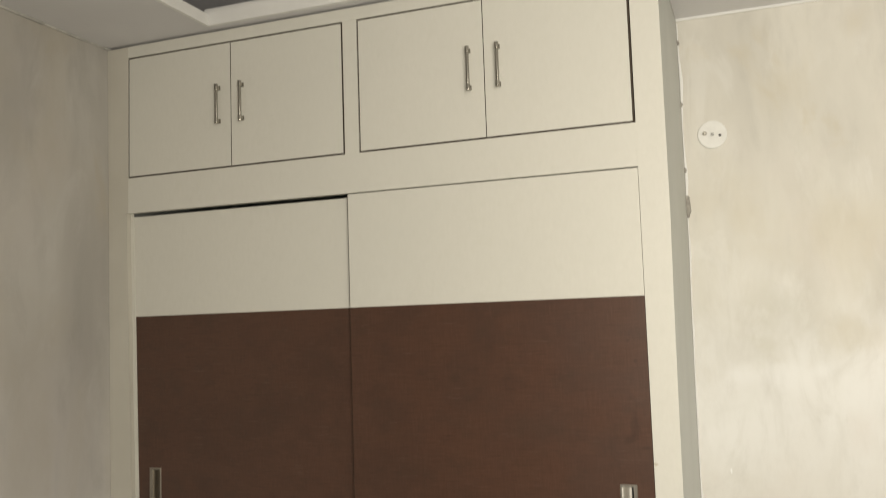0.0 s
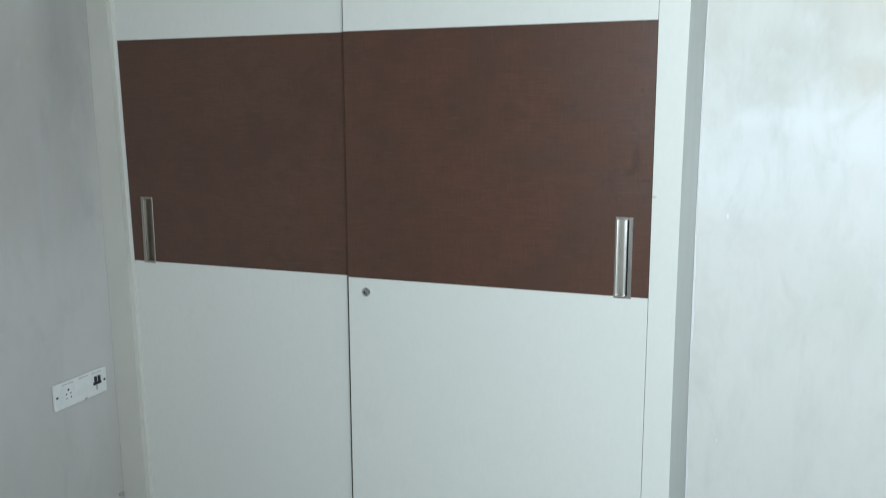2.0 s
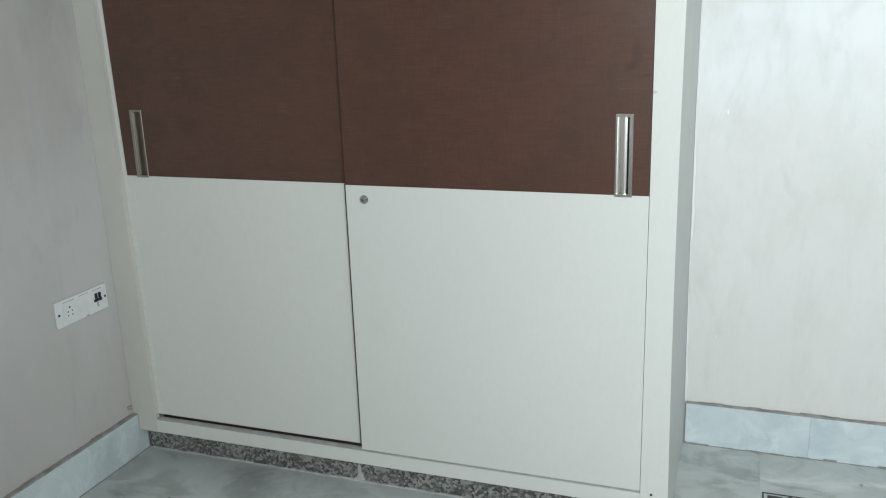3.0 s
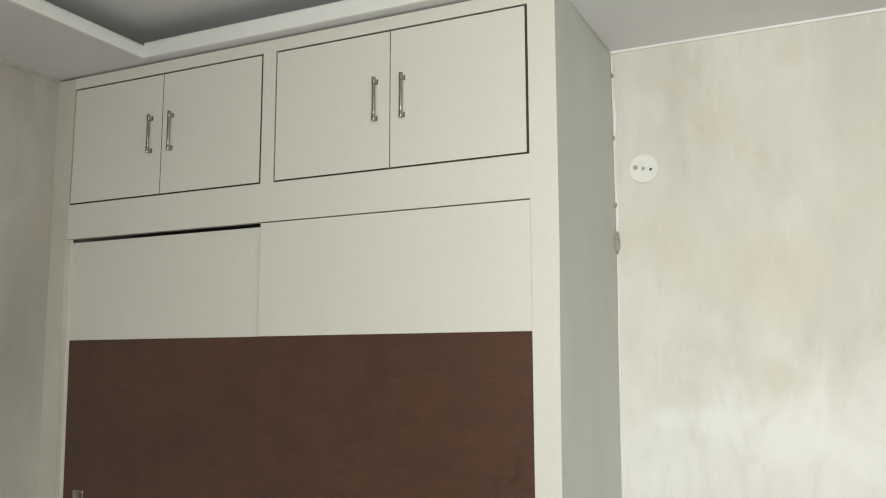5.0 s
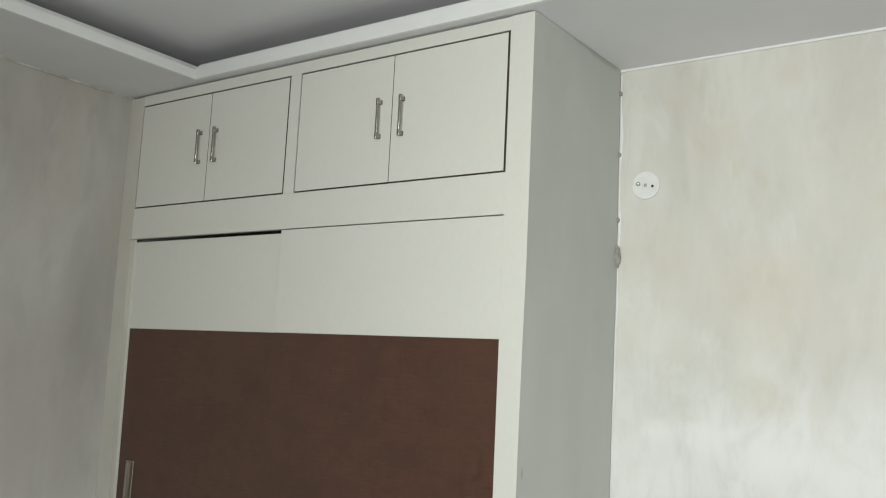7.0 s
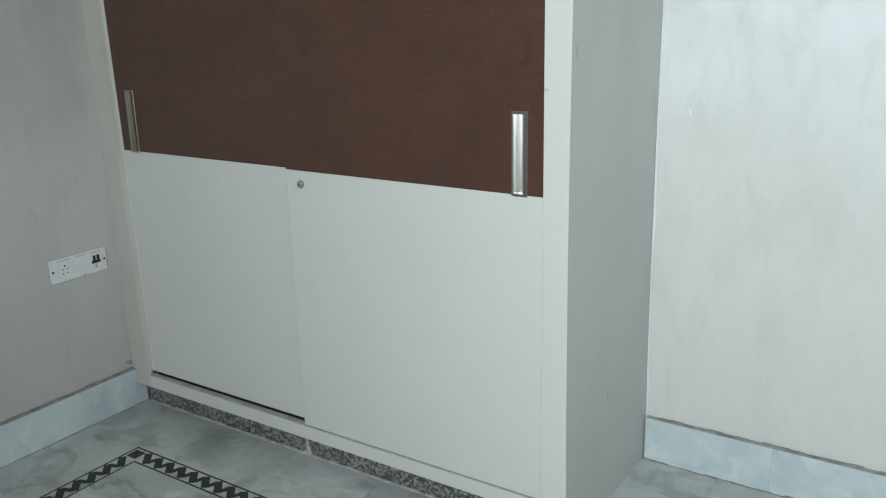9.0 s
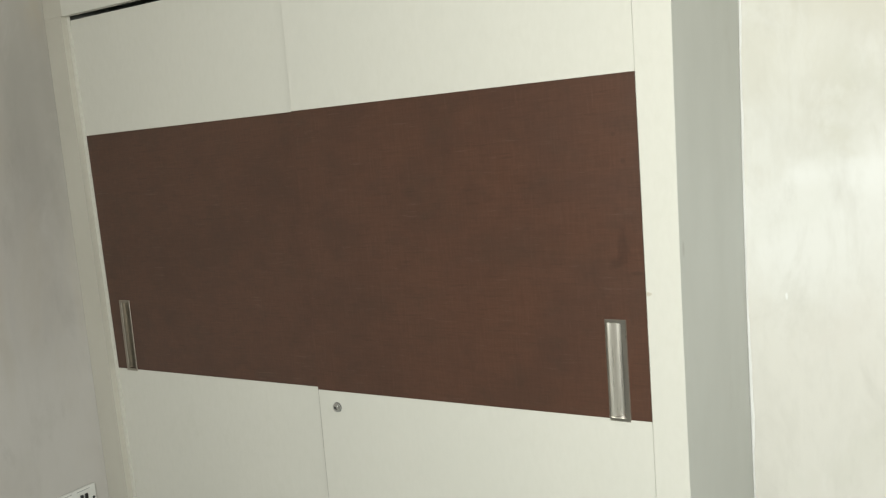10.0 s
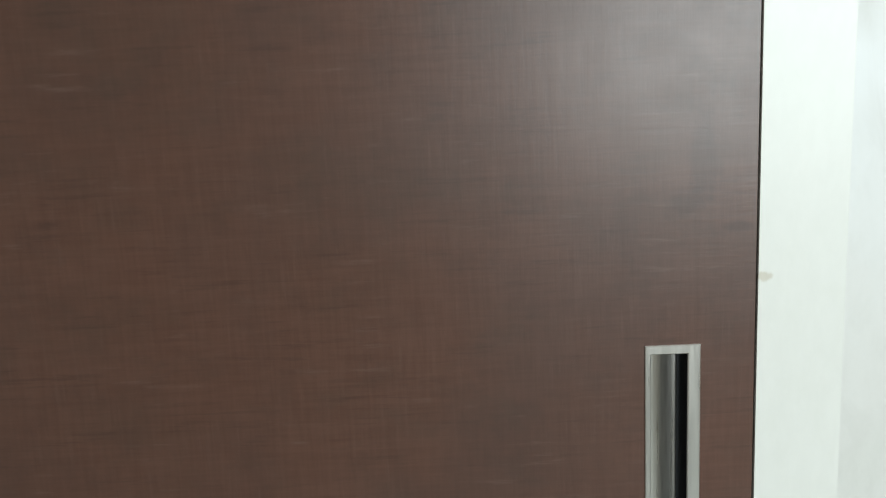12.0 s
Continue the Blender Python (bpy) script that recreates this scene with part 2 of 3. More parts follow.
def make_metal(name, color, rough, brushed=True):
    k = Mat(name, rough, 1.0)
    if brushed:
        n = k.noise(300, 3, 0.6, (1, 1, 0.03))
        k.color(k.mix(k.ramp(n, 0.3, 0.7), tuple(x * 0.95 for x in color), color))
        k.rough(k.ramp(n, 0.3, 0.7, rough * 0.9, rough * 1.1))
    else:
        k.color(color)
    return k.m


def make_plain(name, color, rough=0.5, vary=0.08, scale=40):
    k = Mat(name, rough)
    n = k.noise(scale, 3)
    k.color(k.mix(k.ramp(n, 0.3, 0.7), tuple(x * (1 - vary) for x in color), tuple(min(1, x * (1 + vary)) for x in color)))
    return k.m


CREAM, BROWN = make_cream(), make_brown()
# Front cream darkened, so that the east side carries its shade in the colour.
SIDE = make_side("shaded_side_laminate", (0.515, 0.53, 0.505), (0.57, 0.585, 0.56), ((0.028, 1.361, 0.008, 0.022), (0.285, 0.365, 0.012, 0.022), (0.33, 2.668, 0.22, 0.018)))
# Cream dulled by putty smears and by corner shade put into the colour.
SMEARED_DIM = make_side("shaded_putty_laminate", (0.58, 0.555, 0.495), (0.66, 0.635, 0.57), ())
PLASTER_N = make_plaster("north_wall_putty", (0.635, 0.615, 0.565), (0.735, 0.715, 0.66), (0.85, 0.85, 0.84), (0.63, 0.58, 0.475), 1.45, 1.80, 0.0,
                         dabs=((2.10, 1.46, 0.09, 0.05), (2.21, 1.475, 0.04, 0.03), (2.34, 1.40, 0.09, 0.07), (1.96, 1.47, 0.07, 0.05)),
                         stains=((2.35, 1.92, 0.15, 0.10), (2.16, 2.39, 0.10, 0.12), (2.00, 1.98, 0.06, 0.07), (2.38, 2.58, 0.05, 0.06), (2.33, 1.58, 0.10, 0.06)),
                         flecks=((1.921, 1.155, 0.003, 0.009), (1.922, 0.401, 0.002, 0.008)))
# Same putty as the north wall, with the west wall's shade in its colour.
PLASTER_W = make_plaster("shaded_west_putty", (0.43, 0.41, 0.385), (0.55, 0.53, 0.50), (0.63, 0.61, 0.595), (0.50, 0.455, 0.385), 0.9, 1.8, 21.0,
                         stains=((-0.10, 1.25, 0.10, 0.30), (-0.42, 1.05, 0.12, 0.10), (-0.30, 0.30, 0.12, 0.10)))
# East and south walls are unseen; kept dark to cut bounced light.
PLASTER_E = make_plaster("dark_unseen_wall", (0.185, 0.165, 0.135), (0.23, 0.205, 0.17), (0.26, 0.235, 0.20), (0.21, 0.18, 0.14), 0.9, 1.8, 33.0)
CEILING, TRIM = make_paint(), make_trim_paint()
FLOOR = make_marble("grey_marble", (0.57, 0.59, 0.565), (0.43, 0.455, 0.435), (0.15, 0.162, 0.15), 0.5, 0.6, 0.8)
SKIRT = make_marble("pale_marble", (0.66, 0.712, 0.715), (0.55, 0.612, 0.622), (0.42, 0.49, 0.51), 0.3, 1.6, 0.5)
INLAY = make_plain("black_marble", (0.020, 0.022, 0.021), 0.5, 0.35, 60)
GRANITE = make_granite()
NICKEL = make_metal("brushed_nickel", (0.75, 0.715, 0.66), 0.30)
BAR = make_metal("dark_nickel", (0.40, 0.38, 0.34), 0.24)
# Darker nickel for the left pull: its dim reflections put into the colour.
NICKEL_DIM = make_metal("dimmed_nickel", (0.42, 0.385, 0.335), 0.38)
CHROME = make_metal("polished_chrome", (0.78, 0.78, 0.77), 0.2, False)
ALU = make_plain("dusty_aluminium", (0.36, 0.36, 0.345), 0.5, 0.15, 20)
PLASTIC = make_plain("white_plastic", (0.80, 0.80, 0.78), 0.35, 0.03)
DARK = make_plain("black_plastic", (0.018, 0.018, 0.02), 0.4, 0.2)
# Edge banding, and the dark of strips that stand in for shade.
BAND = make_plain("dark_edge_and_shade", (0.055, 0.037, 0.023), 0.6, 0.2)
PRINT = make_plain("grey_print", (0.42, 0.42, 0.43), 0.5)
GROUT = make_plain("grey_brown_grout", (0.29, 0.272, 0.255), 0.8, 0.25, 25)
CEMENT = make_plain("pale_cement", (0.52, 0.51, 0.48), 0.85, 0.2, 30)
LUMP = make_plain("dirty_putty", (0.36, 0.34, 0.31), 0.8, 0.2, 60)


# ---- mesh helpers ----
def box(bm, x0, x1, y0, y1, z0, z1, bevel=0.0, slot=0):
    """An axis-aligned box added to bm, with its edges rounded by bevel."""
    vs = [bm.verts.new((x, y, z)) for x in (x0, x1) for y in (y0, y1) for z in (z0, z1)]
    fs = [bm.faces.new([vs[i] for i in q]) for q in
          ((0, 1, 3, 2), (4, 6, 7, 5), (0, 4, 5, 1), (2, 3, 7, 6), (0, 2, 6, 4), (1, 5, 7, 3))]
    for f in fs:
        f.material_index = slot
    if bevel:
        edges = list({e for f in fs for e in f.edges})
        bmesh.ops.bevel(bm, geom=edges, offset=bevel, segments=2, profile=0.6, affect="EDGES", clamp_overlap=True)
    return bm


def boxes(*rows, bevel=0.0):
    bm = bmesh.new()
    for r in rows:
        box(bm, *r, bevel=bevel)
    return bm


def rod(bm, place, radius, length, turn=(0, 0, 0), sides=20, bevel=0.0, slot=0, top=None):
    """A round bar along its own z axis, turned and centred at place."""
    made = bmesh.ops.create_cone(bm, cap_ends=True, segments=sides, radius1=radius, radius2=radius if top is None else top,
                                 depth=length, matrix=pose(*place, *turn))["verts"]
    faces = {f for v in made for f in v.link_faces}
    for f in faces:
        f.material_index = slot
        f.smooth = len(f.verts) == 4
    if bevel:
        edges = [e for e in {e for f in faces for e in f.edges} if any(len(f.verts) > 4 for f in e.link_faces)]
        bmesh.ops.bevel(bm, geom=edges, offset=bevel, segments=2, profile=0.6, affect="EDGES")
    return bm


def part(name, bm, material, parent=None, label=""):
    """Links bm as one mesh object, under a thing or a part if one is given."""
    bmesh.ops.recalc_face_normals(bm, faces=bm.faces)
    data = bpy.data.meshes.new(name)
    bm.to_mesh(data)
    bm.free()
    for m in (material if isinstance(material, tuple) else (material,)):
        data.materials.append(m)
    ob = new(name, data)
    if parent:
        ob.parent = parent
    if label:
        tagged(ob, label)
    return ob


def piece(name, data, parent, place=(0, 0, 0)):
    ob = new(name, data)
    ob.parent = parent
    ob.location = place
    return ob


def thing(name, label, category, place=(0, 0, 0), **more):
    ob = new(name)
    ob.location = place
    ob.empty_display_size = 0.05
    return tagged(ob, label, category, **more)


def setting(ob, label, category):
    return tagged(ob, label, category, kind="structure")


# ---- the room ----
T = 0.15
wall_north = setting(part("wall_north", boxes((-T, ROOM_E + T, WALL_N, WALL_N + T, -0.1, TOP)), PLASTER_N),
                     "bare putty wall with warm stains and white filler", "wall")
WEST, LEAN = -0.018, 0.028  # the west wall's foot, and how far it leans out up to the ceiling
bm = boxes((-T - 0.05, WEST, ROOM_S, WALL_N, -0.1, TOP))
for v in bm.verts:
    if v.co.x > -0.1 and v.co.z > 1:
        v.co.x -= LEAN
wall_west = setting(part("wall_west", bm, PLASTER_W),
                    "bare putty wall darkened for shade, with vertical trowel streaks", "wall")
wall_east = setting(part("wall_east", boxes((ROOM_E, ROOM_E + T, ROOM_S, WALL_N, -0.1, TOP)), PLASTER_E),
                    "unseen wall closing the room, dark to cut bounced light", "wall")
wall_south = setting(part("wall_south", boxes(
    (-T, WIN[0], ROOM_S - T, ROOM_S, -0.1, TOP), (WIN[1], ROOM_E + T, ROOM_S - T, ROOM_S, -0.1, TOP),
    (WIN[0], WIN[1], ROOM_S - T, ROOM_S, -0.1, WIN[2]), (WIN[0], WIN[1], ROOM_S - T, ROOM_S, WIN[3], TOP)), PLASTER_E),
    "unseen dark wall with a window opening", "wall")
floor = setting(part("floor", boxes((-T, ROOM_E + T, ROOM_S - T, WALL_N + T, -0.12, -0.0012)), CEMENT),
                "polished grey-green marble floor with dark veins", "floor")
ceiling = setting(part("ceiling", boxes((-T, ROOM_E + T, ROOM_S - T, WALL_N + T, TOP, TOP + 0.1)), CEILING),
                  "white painted upper ceiling above the recess", "ceiling")

# Lowered border round a recessed tray, with a stepped white lip.
TX0, TX1, TY0, TY1 = 0.405, 3.895, -2.35, -0.044
soffit = bmesh.new()
for r in ((-0.07, TX0, ROOM_S, TY1), (TX1, ROOM_E, ROOM_S, TY1), (TX0, TX1, ROOM_S, TY0), (-0.07, ROOM_E, TY1, WALL_N)):
    box(soffit, *r, SOFFIT, SOFFIT + 0.012)
for v in soffit.verts:
    if v.co.y > WALL_N - 0.01:
        v.co.z += RISE
setting(part("ceiling_border", soffit, CEILING), "lowered white plasterboard ceiling border", "ceiling")
lip = setting(new("ceiling_lip"), "white stepped lip round the ceiling recess", "ceiling trim")
for inset, z0, z1, t in ((-0.003, SOFFIT - 0.002, SOFFIT + 0.046, 0.014), (0.052, SOFFIT + 0.0125, SOFFIT + 0.080, 0.012)):
    a, b, c, d = TX0 - inset, TX1 + inset, TY0 - inset, TY1 + inset
    for r, low in (((a - t, a, c - t, d + t), 0.009), ((b, b + t, c - t, d + t), 0.009), ((a, b, c - t, c), 0.0), ((a, b, d, d + t), 0.0)):
        part("lip_board", box(bmesh.new(), *r, z0, z1 - low, 0.002), TRIM, lip)  # the two short sides are a little lower
bead = bmesh.new()
box(bead, -0.05, ROOM_E, WALL_N - 0.007, WALL_N, SOFFIT + RISE - 0.009, SOFFIT + RISE, 0.003)
setting(part("trim_ceiling", bead, TRIM), "thin white bead where wall meets ceiling", "trim")
bead = bmesh.new()
for i in range(40):
    y0, y1 = ROOM_S + (WALL_N - 0.008 - ROOM_S) * i / 40, ROOM_S + (WALL_N - 0.008 - ROOM_S) * (i + 1) / 40
    d = 0.0025 + 0.004 * random.random()
    box(bead, -0.05, -0.0435 + d, y0, y1, SOFFIT - 0.002 - d, SOFFIT - 0.0003)
setting(part("trim_putty", bead, CEMENT), "ragged pale putty where wall meets ceiling", "trim")

# Window in the south wall, the room's light.
window = bmesh.new()
x0, x1, z0, z1 = WIN
for r in ((x0, x0 + 0.05, z0, z1), (x1 - 0.05, x1, z0, z1), (x0 + 0.05, x1 - 0.05, z0, z0 + 0.05), (x0 + 0.05, x1 - 0.05, z1 - 0.05, z1)):
    box(window, r[0], r[1], ROOM_S - 0.09, ROOM_S - 0.04, r[2], r[3], 0.003)
setting(part("window_1", window, TRIM), "white window frame in a plain opening", "window")

# Skirting: marble slabs with a grout line along the top.
def skirting(name, along, runs, top, label):
    """Slabs along the west wall (along='y') or the north wall (along='x')."""
    s = setting(new(name), label, "skirting")
    for a, b in runs:
        bm = bmesh.new()
        if along == "x":
            box(bm, a, b, WALL_N - 0.019, WALL_N - 0.001, 0.0, top, 0.0012)
        else:
            box(bm, -0.030, -0.001, a, b, 0.0, top, 0.0025)
        part("skirting_slab", bm, SKIRT, s)
    a, b = runs[0][0], runs[-1][1]
    g = bmesh.new()
    n = 60
    for i in range(n):
        u, v = a + (b - a) * i / n, a + (b - a) * (i + 1) / n
        h = (0.003 if along == "x" else 0.005) + 0.004 * random.random()
        if along == "x":
            box(g, u, v, WALL_N - 0.015, WALL_N - 0.0005, top + 0.0003, top + h)
        else:
            box(g, -0.030, -0.004, u, v, top + 0.0003, top + h)
    part("grout_line", g, GROUT, s, "grey-brown grout along the top")
    g = bmesh.new()
    for i in range(n):
        u, v = a + (b - a) * i / n, a + (b - a) * (i + 1) / n
        d, h = 0.002 + 0.004 * random.random(), 0.001 + 0.006 * random.random() ** 2
        if along == "x":
            box(g, u, v, WALL_N - 0.019 - d, WALL_N - 0.0188, 0.0002, h)
        else:
            box(g, -0.0012, -0.001 + d * 0.6, u, v, 0.0002, h * 0.5)
    part("floor_joint", g, GROUT, s, "uneven dirty joint along the floor")
    return s


skirting("baseboard_north", "x", ((1.836, 2.2363), (2.2365, 3.1483), (3.1485, 4.285)), 0.150, "pale bluish marble skirting along the bare wall")
skirting("baseboard_west", "y", ((-2.99, -1.86), (-1.858, -0.93), (-0.928, 0.043)), 0.145, "pale bluish marble skirting beside the wardrobe")


# ---- the wardrobe ----
W, DEPTH, HIGH = 1.83, 0.612, 2.6525
STILE_L, STILE_R = 0.044, 1.752
LOFT0, LOFT1, RAIL0 = 2.190, 2.611, 2.069
MUL0, MUL1 = 0.870, 0.918
wardrobe = thing("wardrobe", "built-in cream wardrobe with brown sliding doors and lofts", "wardrobe")


def jamb(z):
    """The inner edge of the leaning left stile at a height."""
    return 0.0805 - 0.0205 * z


bm = boxes((0.0, 1.0, 0.0, 0.0190, 0.150, RAIL0), (0.0, STILE_L, 0.0, 0.0190, RAIL0 + 0.0003, HIGH - 0.003), (0.002, jamb(0.12), 0.0, 0.0190, 0.090, 0.1497))
for v in bm.verts:
    if v.co.x < 0.001:
        v.co.x = WEST - LEAN * v.co.z / TOP + 0.0006
    elif v.co.x > 0.9:
        v.co.x = jamb(v.co.z)
part("stile", bm, SMEARED_DIM, wardrobe, "cream stile smeared with wall putty, dulled for corner shade")
bm = boxes((0.0, 1.0, 0.0194, 0.0222, 0.152, RAIL0))
for v in bm.verts:
    v.co.x = jamb(v.co.z) + (0.013 if v.co.x > 0.5 else -0.02)
part("jamb_liner", bm, CREAM, wardrobe)


def bow(z):
    """How far the warped east side stands in from true at a height."""
    u = min(1.0, max(0.0, (z - 0.15) / 1.75))
    return 0.0075 * math.sin(math.pi * u) ** 0.75


def strip(x0, x1, y0, y1, z0, z1, n=26, rise=0.0):
    """An upright board with its east part bowed, in n stages; the second slot covers the east face."""
    bm = bmesh.new()
    rings = []
    for i in range(n + 1):
        z = z0 + (z1 - z0) * i / n
        b = bow(z)
        rings.append([bm.verts.new(p) for p in ((x0, y0, z), (x1 - b, y0, z), (x1 - b, y1, z + rise * i / n), (x0, y1, z + rise * i / n))])
    for p, q in zip(rings, rings[1:]):
        for k in range(4):
            bm.faces.new((p[k], p[(k + 1) % 4], q[(k + 1) % 4], q[k])).material_index = 1 if k == 1 else 0
    bm.faces.new(rings[0])
    bm.faces.new(rings[-1])
    return bm


# The stile's east face takes the darker side colour, as its shade.
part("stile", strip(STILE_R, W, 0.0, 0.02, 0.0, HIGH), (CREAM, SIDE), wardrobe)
part("top_rail", boxes((STILE_L + 0.0001, STILE_R - 0.0001, 0.0, 0.02, LOFT1, HIGH - 0.002), bevel=0.0003), CREAM, wardrobe)
part("middle_rail", boxes((STILE_L + 0.0001, STILE_R - 0.0001, 0.0, 0.02, RAIL0, LOFT0), bevel=0.0003), CREAM, wardrobe)
part("bottom_rail", boxes((jamb(0.12) + 0.0005, STILE_R - 0.0005, 0.0, 0.006, 0.090, 0.135), bevel=0.0008), CREAM, wardrobe)
part("mullion", boxes((MUL0, MUL1, 0.0, 0.02, LOFT0 + 0.0001, LOFT1 - 0.0001), bevel=0.0003), CREAM, wardrobe)

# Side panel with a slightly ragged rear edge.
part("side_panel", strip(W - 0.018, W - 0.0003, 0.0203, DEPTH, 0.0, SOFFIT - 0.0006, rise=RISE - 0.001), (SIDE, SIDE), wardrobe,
     "flat cream side panel, darkened for its shade, faintly smudged")
carcass = bmesh.new()
for r in ((0.003, 0.018, 0.0423, 0.59, 0.1505, 2.64), (0.003, W - 0.019, 0.592, 0.60, 0.1505, 2.64), (0.003, W - 0.019, 0.021, 0.60, 2.641, 2.652),
          (0.019, W - 0.019, 0.075, 0.591, 2.125, 2.143), (0.019, W - 0.019, 0.07, 0.591, 0.096, 0.128), (0.885, 0.903, 0.021, 0.591, 2.1435, 2.640)):
    box(carcass, *r)
part("carcass", carcass, SIDE, wardrobe)
track = bmesh.new()
box(track, jamb(0.12) + 0.001, STILE_R - 0.001, 0.0065, 0.0205, 0.090, 0.1420)
box(track, jamb(0.12) + 0.001, STILE_R - 0.001, 0.033, 0.035, 0.1000, 0.1250)
part("sliding_track", track, ALU, wardrobe, "dull aluminium sliding track")
# Added dark filling: the shade under the doors is put into its colour.
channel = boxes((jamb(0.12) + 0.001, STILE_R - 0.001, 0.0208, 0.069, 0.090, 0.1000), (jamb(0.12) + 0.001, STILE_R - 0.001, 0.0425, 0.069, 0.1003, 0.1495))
part("shade_channel", channel, BAND, wardrobe, "channel behind the sliding track, dark in place of shade")
slab = bmesh.new()
box(slab, 0.002, 0.838, 0.044, 0.064, 0.001, 0.0895, 0.001)
part("plinth_slab", slab, GRANITE, wardrobe, "speckled dark granite plinth slab")
slab = bmesh.new()
box(slab, 0.842, W - 0.019, 0.0445, 0.064, 0.001, 0.0895, 0.001)
part("plinth_slab", slab, GRANITE, wardrobe, "speckled dark granite plinth slab")
g = boxes((0.838, 0.842, 0.046, 0.064, 0.001, 0.0895))
for i in range(60):
    u, v = 0.018 + 1.79 * i / 60, 0.018 + 1.79 * (i + 1) / 60
    box(g, u, v, 0.0400 - 0.003 * random.random(), 0.0435, 0.0, 0.002 + 0.003 * random.random())
for i in range(14):
    u, w = 0.826 + 0.028 * random.random(), 0.003 + 0.005 * random.random()
    box(g, u - w, u + w, 0.0395 + 0.003 * random.random(), 0.0437, 0.0, 0.008 + 0.055 * random.random() * (1 - abs(u - 0.840) / 0.016), 0.001)
part("plinth_grout", g, CEMENT, wardrobe, "pale cement line under the plinth")


def bar_handle():
    """A vertical tubular pull: bar with collars on two square feet, its origin on the door's face."""
    bm = bmesh.new()
    rod(bm, (0, -0.0165, 0), 0.0054, 0.118, bevel=0.001)
    for s in (-1, 1):
        rod(bm, (0, -0.0165, s * 0.0560), 0.0063, 0.020, bevel=0.0012)
        box(bm, -0.0042, 0.0042, -0.0165, -0.0002, s * 0.0555 - 0.0055, s * 0.0555 + 0.0055, 0.0008)
        box(bm, -0.0062, 0.0062, -0.0022, -0.0001, s * 0.0555 - 0.0075, s * 0.0555 + 0.0075, 0.0006)
    return bm


handle_data = None
GAP = 0.0056
for a, m, b in ((STILE_L, 0.459, MUL0), (MUL1, 1.327, STILE_R - 0.002)):
    for x0, x1, hx in ((a + GAP, m - 0.0013, m - 0.046), (m + 0.0013, b - GAP, m + 0.044)):
        bm = boxes((x0, x1, 0.0006, 0.0186, LOFT0 + GAP, LOFT1 - GAP))
        for f in bm.faces:
            f.normal_update()
            f.material_index = 0 if abs(f.normal.y) > 0.5 else 1
        door = part("loft_door", bm, (CREAM, BAND), wardrobe, "plain cream loft door with dark edges")
        if handle_data is None:
            h = part("pull_handle", bar_handle(), BAR, door, "brushed nickel bar handle")
            handle_data = h.data
        else:
            h = tagged(piece("pull_handle", handle_data, door), "brushed nickel bar handle")
        h.location = (hx, 0.0006, 2.4015)

# Dark filler strips added in the loft door gaps to hold their shade.
for a, b in ((STILE_L, MUL0), (MUL1, STILE_R - 0.002)):
    lo, hi, e = LOFT0 + 0.0008, LOFT1 - 0.0008, 0.0008
    part("gap_shade", boxes((a + e, a + GAP - e, 0.004, 0.019, lo, hi), (b - GAP + e, b - e, 0.004, 0.019, lo, hi),
                              (a + GAP, b - GAP, 0.004, 0.019, lo, lo + GAP - 2 * e), (a + GAP, b - GAP, 0.004, 0.019, hi - GAP + 2 * e, hi)),
         BAND, wardrobe, "dark brown strips as shade in the loft door gaps")

# Sliding doors: a cream slab with a brown middle panel, let-in handle and lock.
BR0, BR1 = 1.006, 1.718


def handle_rim(mirror, wide=0.046, high=0.218):
    """The flat rim of a let-in pull: one mitred ring, wider on the grip side."""
    bm = bmesh.new()
    front, back, c = -0.0016, 0.0012, 0.0006
    out, inn = (0, wide, 0, high), (0.0045, wide - 0.0105, 0.0075, high - 0.0075)

    def loop(r, inset, y):
        a, b, lo, hi = r[0] + inset, r[1] - inset, r[2] + inset, r[3] - inset
        return [bm.verts.new((x, y, z)) for x, z in ((a, lo), (b, lo), (b, hi), (a, hi))]

    rings = [loop(out, 0, back), loop(out, 0, front + c), loop(out, c, front), loop(inn, -c, front), loop(inn, 0, front + c), loop(inn, 0, back)]
    for p, q in zip(rings, rings[1:] + rings[:1]):
        for k in range(4):
            bm.faces.new((p[k], p[(k + 1) % 4], q[(k + 1) % 4], q[k]))
    if mirror:
        for v in bm.verts:
            v.co.x = wide - v.co.x
    bmesh.ops.recalc_face_normals(bm, faces=bm.faces)
    return bm


def handle_scoop(mirror, wide=0.046, high=0.218):
    """The pocket behind the rim: a curved scoop that ends in a dark grip slot."""
    bm = bmesh.new()
    n = 14
    rows = [(0.0035 + 0.0265 * i / n, 0.0014 + 0.0118 * math.sin(i / n * math.pi / 2) ** 1.6) for i in range(n + 1)]
    rows += [(0.0302, 0.0150), (wide - 0.0030, 0.0150), (wide - 0.0030, 0.0014)]
    vs = [[bm.verts.new((x, y, z)) for z in (0.002, high - 0.002)] for x, y in rows]
    for k, (p, q) in enumerate(zip(vs, vs[1:])):
        f = bm.faces.new((p[0], q[0], q[1], p[1]))
        f.smooth = k < n
        f.material_index = 0 if k < n else 1
    for k in (0, 1):
        bm.faces.new([bm.verts.new(v[k].co) for v in vs])
    if mirror:
        for v in bm.verts:
            v.co.x = wide - v.co.x
    return bm


